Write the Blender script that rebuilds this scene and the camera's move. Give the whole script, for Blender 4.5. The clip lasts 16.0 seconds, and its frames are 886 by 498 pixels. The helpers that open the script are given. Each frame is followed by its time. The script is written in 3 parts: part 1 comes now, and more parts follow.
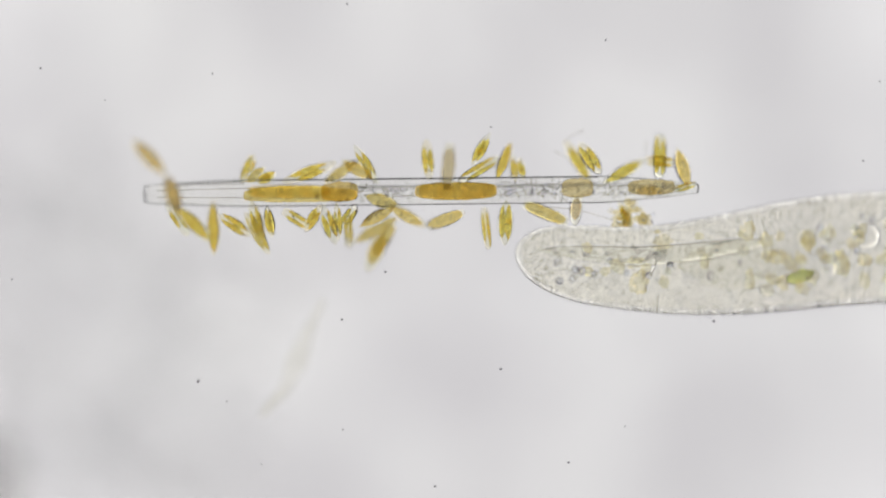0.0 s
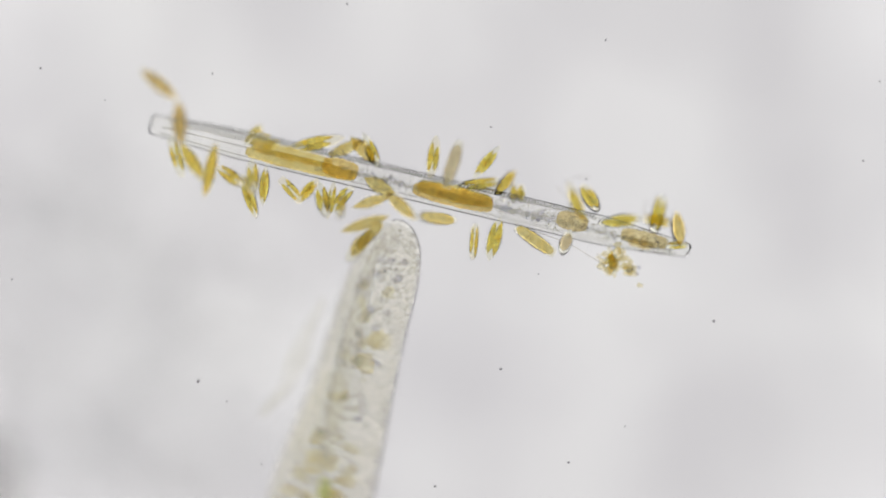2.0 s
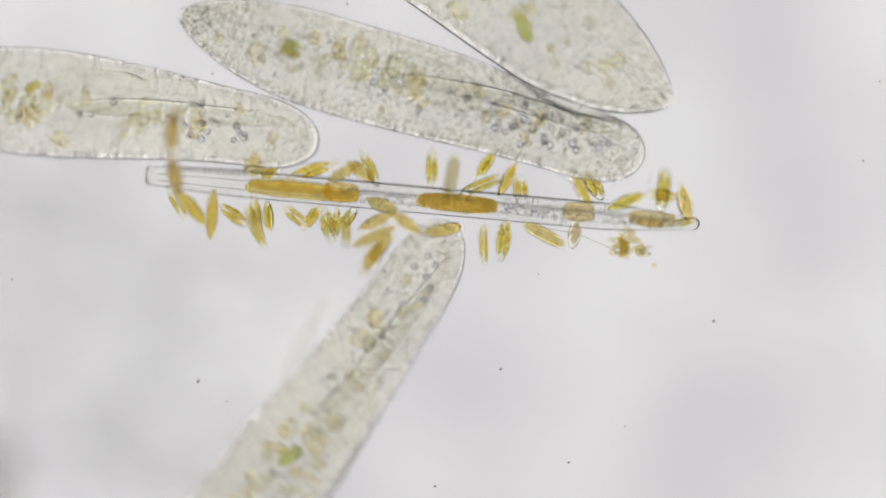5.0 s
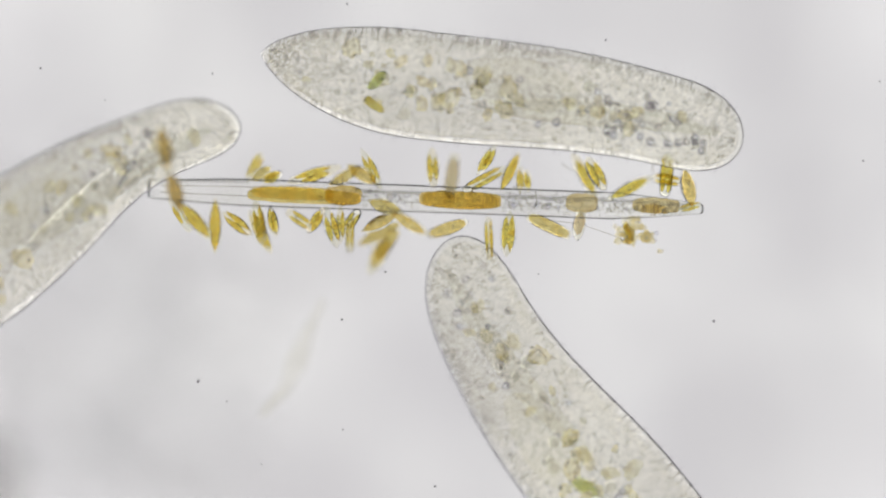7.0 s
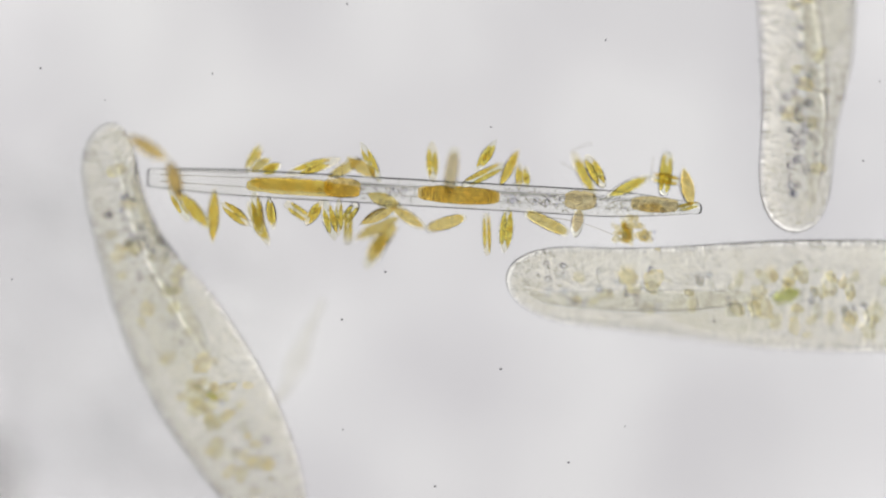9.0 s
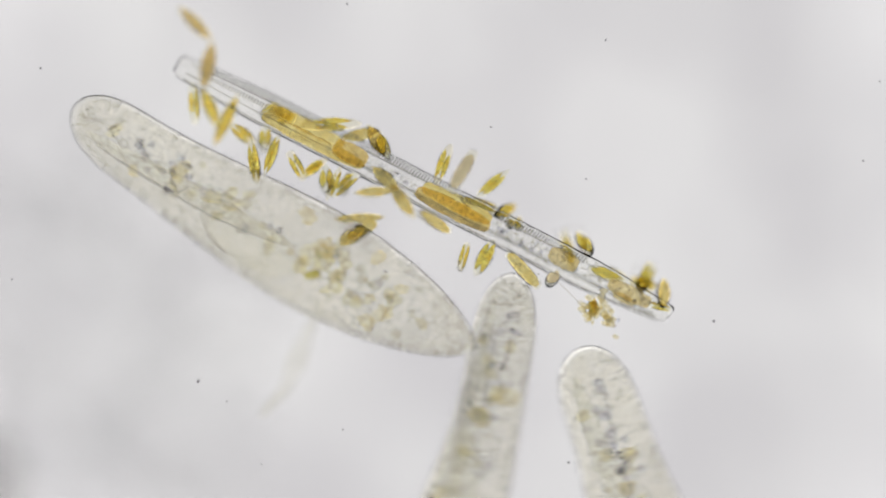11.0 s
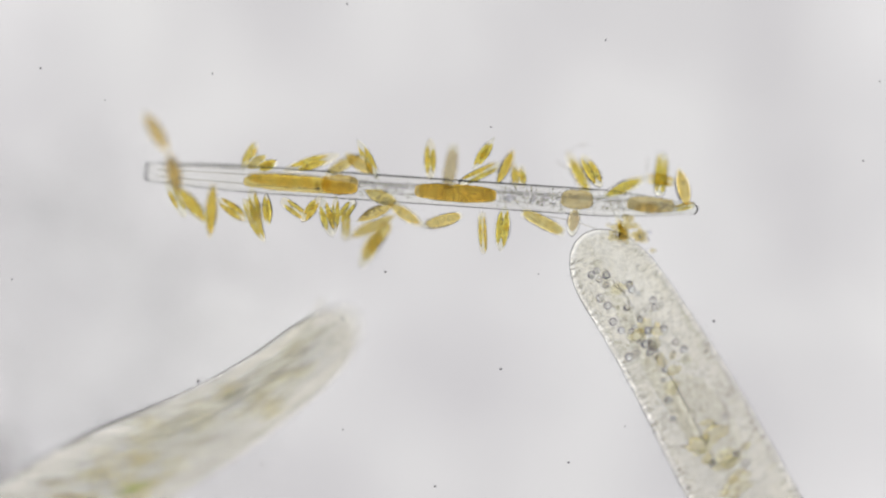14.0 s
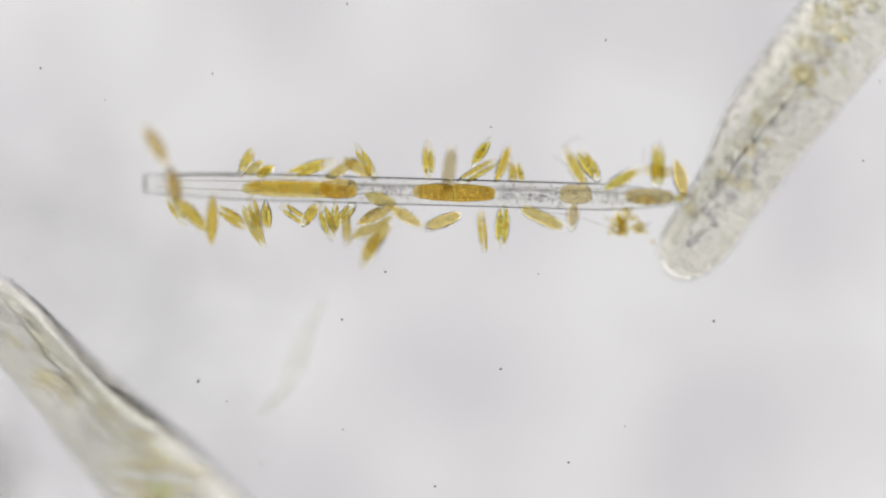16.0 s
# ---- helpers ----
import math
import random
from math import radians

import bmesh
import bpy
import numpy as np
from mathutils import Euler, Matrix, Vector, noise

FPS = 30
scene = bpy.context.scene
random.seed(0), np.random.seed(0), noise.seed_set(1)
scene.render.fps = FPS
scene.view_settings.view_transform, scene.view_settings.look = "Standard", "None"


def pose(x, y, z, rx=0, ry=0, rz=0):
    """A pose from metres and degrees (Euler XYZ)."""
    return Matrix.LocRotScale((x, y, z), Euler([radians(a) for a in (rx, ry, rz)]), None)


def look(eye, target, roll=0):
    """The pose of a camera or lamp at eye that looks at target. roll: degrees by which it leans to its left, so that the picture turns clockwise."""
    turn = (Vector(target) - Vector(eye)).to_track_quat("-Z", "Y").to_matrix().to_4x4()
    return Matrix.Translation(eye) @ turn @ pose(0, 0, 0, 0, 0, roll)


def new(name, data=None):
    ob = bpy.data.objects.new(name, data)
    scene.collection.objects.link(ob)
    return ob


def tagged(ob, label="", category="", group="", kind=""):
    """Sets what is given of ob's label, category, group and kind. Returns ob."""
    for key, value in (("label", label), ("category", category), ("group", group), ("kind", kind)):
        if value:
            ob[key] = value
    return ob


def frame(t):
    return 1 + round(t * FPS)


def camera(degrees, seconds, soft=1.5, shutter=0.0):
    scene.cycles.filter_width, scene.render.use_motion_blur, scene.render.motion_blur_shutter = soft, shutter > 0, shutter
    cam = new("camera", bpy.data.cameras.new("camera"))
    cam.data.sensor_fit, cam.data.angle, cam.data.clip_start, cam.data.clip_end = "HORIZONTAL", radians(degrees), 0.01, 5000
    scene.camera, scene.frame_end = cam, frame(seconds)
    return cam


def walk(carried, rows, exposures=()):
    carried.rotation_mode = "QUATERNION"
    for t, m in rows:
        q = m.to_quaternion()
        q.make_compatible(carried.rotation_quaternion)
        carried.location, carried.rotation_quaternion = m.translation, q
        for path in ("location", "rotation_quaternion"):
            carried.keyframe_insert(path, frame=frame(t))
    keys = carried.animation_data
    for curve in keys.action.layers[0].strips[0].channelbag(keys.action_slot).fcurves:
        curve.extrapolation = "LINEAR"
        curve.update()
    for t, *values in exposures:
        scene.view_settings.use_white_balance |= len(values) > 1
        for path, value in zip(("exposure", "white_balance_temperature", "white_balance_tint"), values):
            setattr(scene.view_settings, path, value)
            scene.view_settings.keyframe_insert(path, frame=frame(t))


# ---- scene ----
# A drop of pond water under a microscope, ten thousand times life size: one centimetre here is one micrometre.
# The microscope looks straight down through the water; the condenser's lamp field shines up from below.

K = 0.0025          # metres for a quarter of a micrometre
HIGH = 28.0291      # height of the eye over the plane in focus
LENGTH = 16.0


def place(u, v, z=0.0):
    """The point over (u, v), counted in quarter micrometres from the field's upper left corner, at height z."""
    f = (HIGH - z) / HIGH
    return Vector(((u - 784) * K * f, (441 - v) * K * f, z))


# ---- camera ----
cam = camera(8, LENGTH, soft=2.0, shutter=0.6)
walk(cam, [(0, look((0, 0, HIGH), (0, 0, 0))), (LENGTH, look((0, 0, HIGH), (0, 0, 0)))])
scene.cycles.max_bounces, scene.cycles.transmission_bounces = 32, 32
cam.data.dof.use_dof = True
cam.data.dof.focus_distance = HIGH + 0.035
cam.data.dof.aperture_fstop = 0.058

# ---- light ----
world = bpy.data.worlds.new("world")
world.use_nodes = True
scene.world = world
world.node_tree.nodes["Background"].inputs[0].default_value = (0.30, 0.28, 0.34, 1)
world.node_tree.nodes["Background"].inputs[1].default_value = 1.0


# ---- materials ----
def nodes_of(name):
    m = bpy.data.materials.new(name)
    m.use_nodes = True
    t = m.node_tree
    t.nodes.clear()
    out = t.nodes.new("ShaderNodeOutputMaterial")
    return m, t, out


def noise_ramp(t, scale, lo, hi, detail=3.0, a=0.3, b=0.7, stretch=None):
    co = t.nodes.new("ShaderNodeTexCoord")
    no = t.nodes.new("ShaderNodeTexNoise")
    no.inputs["Scale"].default_value = scale
    no.inputs["Detail"].default_value = detail
    if stretch:
        mp = t.nodes.new("ShaderNodeMapping")
        mp.inputs["Scale"].default_value = stretch
        t.links.new(co.outputs["Object"], mp.inputs[0])
        t.links.new(mp.outputs[0], no.inputs["Vector"])
    else:
        t.links.new(co.outputs["Object"], no.inputs["Vector"])
    ra = t.nodes.new("ShaderNodeValToRGB")
    ra.color_ramp.elements[0].position, ra.color_ramp.elements[1].position = a, b
    ra.color_ramp.elements[0].color = (*lo, 1)
    ra.color_ramp.elements[1].color = (*hi, 1)
    t.links.new(no.outputs["Fac"], ra.inputs[0])
    return no, ra


def multiply(t, one, two):
    mx = t.nodes.new("ShaderNodeMix")
    mx.data_type, mx.blend_type = "RGBA", "MULTIPLY"
    mx.inputs[0].default_value = 1.0
    t.links.new(one, mx.inputs[6])
    t.links.new(two, mx.inputs[7])
    return mx.outputs[2]


def clear(name, lo, hi, ior, rough=0.0, scale=8.0, fine=60.0, fine_lo=0.92, bump=0.0, vary=0.0, stretch=None):
    """A see-through living substance: light passes, is bent a little and tinted unevenly at two scales."""
    m, t, out = nodes_of(name)
    _, big = noise_ramp(t, scale, lo, hi, stretch=stretch)
    fno, small = noise_ramp(t, fine, (fine_lo,) * 3, (1, 1, 1), detail=2.0, a=0.35, b=0.6)
    col = multiply(t, big.outputs[0], small.outputs[0])
    if vary:
        oi = t.nodes.new("ShaderNodeObjectInfo")
        ra = t.nodes.new("ShaderNodeValToRGB")
        ra.color_ramp.elements[0].color = (1, 1 - 0.4 * vary, 1 - vary, 1)
        ra.color_ramp.elements[1].color = (1 - 0.5 * vary, 1 - 0.4 * vary, 1 - 0.3 * vary, 1)
        e = ra.color_ramp.elements.new(0.5)
        e.color = (1, 1, 1, 1)
        t.links.new(oi.outputs["Random"], ra.inputs[0])
        col = multiply(t, col, ra.outputs[0])
    bu = None
    if bump:
        bu = t.nodes.new("ShaderNodeBump")
        bu.inputs["Strength"].default_value = bump
        bu.inputs["Distance"].default_value = 0.01
        t.links.new(fno.outputs["Fac"], bu.inputs["Height"])

    re = t.nodes.new("ShaderNodeBsdfRefraction")
    re.inputs["IOR"].default_value = ior
    re.inputs["Roughness"].default_value = rough
    t.links.new(col, re.inputs["Color"])
    if bu:
        t.links.new(bu.outputs[0], re.inputs["Normal"])
    t.links.new(re.outputs[0], out.inputs[0])
    return m


def glass_material(name, ior):
    """Glass tinted by faint cloudy noise, for the lamp's uneven light and blurred dust."""
    m, t, out = nodes_of(name)
    g = t.nodes.new("ShaderNodeBsdfGlass")
    g.inputs["IOR"].default_value = ior
    _, a = noise_ramp(t, 1.1, (0.905, 0.90, 0.91), (1, 1, 1), detail=1.5, a=0.34, b=0.58, stretch=(1.0, 1.0, 3.0))
    _, b = noise_ramp(t, 0.9, (0.97, 0.97, 0.975), (1, 1, 1), detail=1.0, a=0.35, b=0.65, stretch=(0.8, 0.7, 2.0))
    t.links.new(multiply(t, a.outputs[0], b.outputs[0]), g.inputs["Color"])
    t.links.new(g.outputs[0], out.inputs[0])
    return m


def lamp_material():
    """The lit field of the condenser: even, fading a little outwards, with an added bright rim out of view."""
    m, t, out = nodes_of("lamp_field")
    co = t.nodes.new("ShaderNodeTexCoord")
    le = t.nodes.new("ShaderNodeVectorMath")
    le.operation = "LENGTH"
    t.links.new(co.outputs["Object"], le.inputs[0])
    # bright ring added beyond the view, so that bent rays make pale rims
    mr = t.nodes.new("ShaderNodeMapRange")
    mr.interpolation_type = "SMOOTHSTEP"
    mr.inputs["From Min"].default_value, mr.inputs["From Max"].default_value = 4.9, 8.2
    mr.inputs["To Min"].default_value, mr.inputs["To Max"].default_value = 0.793, 2.0
    t.links.new(le.outputs["Value"], mr.inputs["Value"])
    # darker corners of the picture, put into the lamp's strength
    dim = t.nodes.new("ShaderNodeMapRange")
    dim.interpolation_type = "SMOOTHSTEP"
    dim.inputs["From Min"].default_value, dim.inputs["From Max"].default_value = 1.5, 5.0
    dim.inputs["To Min"].default_value, dim.inputs["To Max"].default_value = 1.01, 0.94
    t.links.new(le.outputs["Value"], dim.inputs["Value"])
    both = t.nodes.new("ShaderNodeMath")
    both.operation = "MULTIPLY"
    t.links.new(mr.outputs[0], both.inputs[0])
    t.links.new(dim.outputs[0], both.inputs[1])
    em = t.nodes.new("ShaderNodeEmission")
    em.inputs["Color"].default_value = (1.0, 0.985, 0.982, 1)
    t.links.new(both.outputs[0], em.inputs["Strength"])
    t.links.new(em.outputs[0], out.inputs[0])
    return m


PELLICLE = clear("pellicle", (0.996, 0.993, 0.970), (1.0, 0.999, 0.988), 1.06, scale=5, fine=62, fine_lo=0.98, bump=0.3)
CORTEX = clear("cortex", (0.995, 0.992, 0.975), (1.0, 1.0, 0.99), 0.980, scale=7, fine=90, fine_lo=0.985)
PLASM = clear("plasm", (0.996, 0.990, 0.966), (1.0, 0.999, 0.988), 0.997, scale=10, fine=58, fine_lo=0.962, bump=0.6)
DART = clear("trichocyst", (0.915, 0.91, 0.89), (0.99, 0.985, 0.97), 1.06)
CILIUM = clear("cilium", (0.90, 0.89, 0.91), (0.97, 0.97, 0.98), 1.02)
GRAIN = clear("cytoplasm_grain", (0.925, 0.92, 0.89), (1.0, 0.997, 0.97), 1.055)
DROPLET = clear("oil_droplet", (0.88, 0.895, 0.92), (0.975, 0.98, 0.985), 1.22, fine=20, fine_lo=0.985, vary=0.04)
FOOD = clear("food_vacuole", (0.98, 0.958, 0.86), (1.0, 0.998, 0.96), 1.02, rough=0.04, scale=60, fine=220, fine_lo=0.96, vary=0.03)
MEAL = clear("round_food_vacuole", (0.92, 0.92, 0.89), (0.985, 0.985, 0.955), 1.05, rough=0.03, scale=40, fine=120, fine_lo=0.93, bump=0.3, vary=0.04)
NUCLEUS = clear("nucleus", (0.985, 0.98, 0.955), (1.0, 1.0, 0.985), 1.012, scale=14, fine=60, fine_lo=0.97, bump=0.15)
ALGA = clear("swallowed_alga", (0.76, 0.80, 0.48), (0.95, 0.95, 0.70), 1.05, scale=18, fine=110, vary=0.2)
BUBBLE = clear("contractile_vacuole", (0.995, 0.995, 0.995), (1, 1, 1), 0.968, fine_lo=0.995)
GROOVE = clear("oral_groove", (0.975, 0.97, 0.94), (1, 1, 0.98), 0.955)
SILICA = clear("silica", (0.988, 0.988, 0.978), (1, 1, 0.997), 1.055, fine_lo=0.985)
LUMEN = clear("silica_inner", (0.992, 0.992, 0.984), (1, 1, 0.997), 0.953, fine_lo=0.98, bump=0.06)
STRIA = clear("silica_rib", (0.66, 0.67, 0.66), (0.84, 0.84, 0.80), 1.14)
FAINT = clear("faint_rib", (0.74, 0.73, 0.68), (0.88, 0.87, 0.83), 1.10)
PIGMENT = clear("golden_pigment", (0.945, 0.84, 0.48), (1.0, 0.95, 0.69), 1.04, rough=0.08, scale=18, fine=80, fine_lo=0.86, bump=0.4)
BROWN = clear("brown_pigment", (0.915, 0.79, 0.46), (0.985, 0.895, 0.63), 1.04, rough=0.08, scale=20, fine=80, fine_lo=0.86, bump=0.4)
FADED = clear("faded_pigment", (0.91, 0.82, 0.58), (0.985, 0.935, 0.76), 1.015, rough=0.1, scale=22, fine=80, fine_lo=0.88)
HAZE = clear("host_plasm_grain", (0.91, 0.90, 0.84), (0.99, 0.985, 0.95), 1.05)
SHELL = clear("small_frustule", (0.965, 0.955, 0.88), (1.0, 0.997, 0.955), 1.07, scale=24, fine=110, fine_lo=0.95, bump=0.14, vary=0.04)
PLASTID = clear("small_plastid", (0.955, 0.80, 0.24), (1.0, 0.985, 0.64), 1.065, rough=0.0, scale=45, fine=85, fine_lo=0.76, bump=0.6, vary=0.08)
DULL = clear("dull_plastid", (0.935, 0.83, 0.47), (1.0, 0.955, 0.72), 1.04, rough=0.03, scale=30, fine=80, fine_lo=0.80, bump=0.4, vary=0.06)
UMBER = clear("umber_plastid", (0.82, 0.69, 0.42), (0.95, 0.86, 0.60), 1.04, rough=0.02, scale=30, fine=60, fine_lo=0.75, bump=0.4)
ASHEN = clear("ashen_plastid", (0.83, 0.76, 0.62), (0.95, 0.91, 0.78), 1.03, rough=0.05, scale=30, fine=80, fine_lo=0.86, vary=0.04)
SLIME = clear("slime_thread", (0.80, 0.78, 0.74), (0.93, 0.92, 0.88), 1.05)
DETRITUS = clear("detritus", (0.97, 0.925, 0.75), (1.0, 0.98, 0.90), 1.025, rough=0.1, scale=40, fine=120, fine_lo=0.88)
GREY_TINT = clear("grey_tint", (0.972, 0.972, 0.976), (0.995, 0.995, 0.995), 1.01, scale=2, fine=8)
DARK_GREY = clear("dark_grey", (0.70, 0.70, 0.69), (0.86, 0.85, 0.84), 1.02, rough=0.1, scale=4)
SMUDGE = clear("smudge", (0.965, 0.96, 0.925), (0.998, 0.995, 0.98), 1.012, rough=0.1, scale=4)
GRIT = clear("grit", (0.62, 0.62, 0.62), (0.85, 0.84, 0.84), 1.3)
GLASS = glass_material("glass", 1.14)


# ---- mesh helpers ----
def mesh_of(name, verts, faces, material, smooth=True):
    me = bpy.data.meshes.new(name)
    me.from_pydata([tuple(v) for v in verts], [], faces)
    me.materials.append(material)
    if smooth:
        me.polygons.foreach_set("use_smooth", [True] * len(me.polygons))
    me.update()
    return me


def part(name, me, parent, label="", kind=""):
    ob = new(name, me)
    ob.parent = parent
    return tagged(ob, label=label, kind=kind)


def tube(points, radii, sides=10, squash=1.0, turn=0.0):
    """Closed tube through points; radii may be numbers or (wide, high) pairs."""
    verts, faces = [], []
    pts = [Vector(p) for p in points]
    n = len(pts)
    up = Vector((0, 0, 1))
    for i, p in enumerate(pts):
        d = (pts[min(i + 1, n - 1)] - pts[max(i - 1, 0)]).normalized()
        side = up.cross(d)
        side = side.normalized() if side.length > 1e-4 else Vector((0, 1, 0))
        top = d.cross(side).normalized()
        r = radii[i]
        ra, rb = r if isinstance(r, tuple) else (r, r * squash)
        for k in range(sides):
            a = 2 * math.pi * k / sides + turn
            verts.append(p + side * (ra * math.cos(a)) + top * (rb * math.sin(a)))
    for i in range(n - 1):
        for k in range(sides):
            j = (k + 1) % sides
            faces.append((i * sides + k, i * sides + j, (i + 1) * sides + j, (i + 1) * sides + k))
    faces.append(tuple(range(sides - 1, -1, -1)))
    faces.append(tuple(range((n - 1) * sides, n * sides)))
    return verts, faces


def ball(radius, sub=2, lump=0.0, seed=0, stretch=(1, 1, 1), knobs=1.7):
    bm = bmesh.new()
    bmesh.ops.create_icosphere(bm, subdivisions=sub, radius=1.0)
    for v in bm.verts:
        f = 1 + lump * noise.noise(v.co * knobs + Vector((seed * 3.1, seed * 1.7, 0)))
        v.co = Vector((v.co.x * stretch[0], v.co.y * stretch[1], v.co.z * stretch[2])) * radius * f
    verts = [v.co.copy() for v in bm.verts]
    faces = [tuple(v.index for v in f.verts) for f in bm.faces]
    bm.free()
    return verts, faces


def gather(pieces):
    verts, faces = [], []
    for v, f in pieces:
        o = len(verts)
        verts += v
        faces += [tuple(i + o for i in g) for g in f]
    return verts, faces


def rod(a, b, r):
    """A slim three-sided rod, pointed at its far end."""
    d = (b - a).normalized()
    s = d.orthogonal().normalized()
    t = d.cross(s)
    v = [a + (s * math.cos(w) + t * math.sin(w)) * r for w in (0, 2.094, 4.189)] + [b]
    return v, [(0, 1, 3), (1, 2, 3), (2, 0, 3), (2, 1, 0)]


def grain(c, r):
    v = [c + Vector(p) * r for p in ((1, 0, 0), (-1, 0, 0), (0, 1, 0), (0, -1, 0), (0, 0, 1), (0, 0, -1))]
    return v, [(0, 2, 4), (2, 1, 4), (1, 3, 4), (3, 0, 4), (2, 0, 5), (1, 2, 5), (3, 1, 5), (0, 3, 5)]


# ---- the setting ----
def build_setting():
    n = 96
    verts = [(0, 0, 0)] + [(9.0 * math.cos(2 * math.pi * i / n), 9.0 * math.sin(2 * math.pi * i / n), 0) for i in range(n)]
    field = new("backdrop", mesh_of("lamp_field", verts, [(0, 1 + i, 1 + (i + 1) % n) for i in range(n)], lamp_material()))
    field.location = (0, 0, -30)
    tagged(field, "round glowing pale grey lamp field of the condenser", "lamp field", kind="structure")
    bm = bmesh.new()
    bmesh.ops.create_cube(bm, size=1.0)
    for v in bm.verts:
        v.co = Vector((v.co.x * 9.0, v.co.y * 7.0, v.co.z * 1.7))
    bmesh.ops.bevel(bm, geom=bm.edges[:], offset=0.03, segments=2, affect="EDGES")
    me = bpy.data.meshes.new("slide")
    bm.to_mesh(me)
    bm.free()
    me.materials.append(GLASS)
    slide = new("floor", me)
    slide.location = (0, 0, -0.45 - 0.85)
    slide.visible_shadow = False
    tagged(slide, "clear glass slide under the water film", "glass slide", kind="structure")


# ---- paramecia ----
def para_radius(s, shape):
    big, slim, tail, blunt, nose = shape[1], shape[4], shape[6], shape[7], shape[8]
    f = (1 - max(0.0, 1 - s / nose) ** 2.5) ** 0.5
    q = min(1.0, max(0.0, (s - 0.08) / 0.55))
    g = slim + (1 - slim) * q * q * (3 - 2 * q)
    h = 1.0 if s < tail else max(0.0, 1 - ((s - tail) / (1 - tail)) ** 2.0) ** blunt
    return big * f * g * h


def para_point(s, a, depth, shape):
    """A point of the body: s along it, a around it, depth 1 at the skin and 0 on the axis."""
    length, big, b1, b2, slim, flat, tail, blunt, nose, c1, c2, dip, dip_at, dip_long, dip_side = shape
    r = para_radius(s, shape)
    w = math.exp(-((s - dip_at) / dip_long) ** 2)
    dent = 1 - dip * w * math.exp(-((math.remainder(a - dip_side, 2 * math.pi)) / 0.75) ** 2)
    y = b1 * math.sin(math.pi * s) + b2 * math.sin(2 * math.pi * s)
    z = c1 * math.sin(math.pi * s) + c2 * math.sin(2 * math.pi * s)
    return Vector((s * length, y + r * dent * depth * math.cos(a), z + flat * r * dent * depth * math.sin(a))) * K


def para_skin(shape, depth, material):
    rings, sides = 72, 44
    inset = (1 - depth) * 0.085

    def inner(s, a, far):
        p = para_point(s, a, far, shape)
        p.x = (inset + (1 - 2 * inset) * s) * shape[0] * K
        return p
    verts, faces = [inner(0, 0, 0)], []
    for i in range(1, rings):
        s = (1 - math.cos(math.pi * i / rings)) / 2
        for k in range(sides):
            verts.append(inner(s, 2 * math.pi * k / sides, depth))
    verts.append(inner(1, 0, 0))
    last = len(verts) - 1
    for k in range(sides):
        j = (k + 1) % sides
        faces.append((0, 1 + j, 1 + k))
        for i in range(rings - 2):
            o = 1 + i * sides
            faces.append((o + k, o + j, o + sides + j, o + sides + k))
        o = 1 + (rings - 2) * sides
        faces.append((o + k, o + j, last))
    me = mesh_of("paramecium_skin", verts, faces, material)
    bm = bmesh.new()
    bm.from_mesh(me)
    bmesh.ops.recalc_face_normals(bm, faces=bm.faces[:])
    bm.to_mesh(me)
    bm.free()
    return me


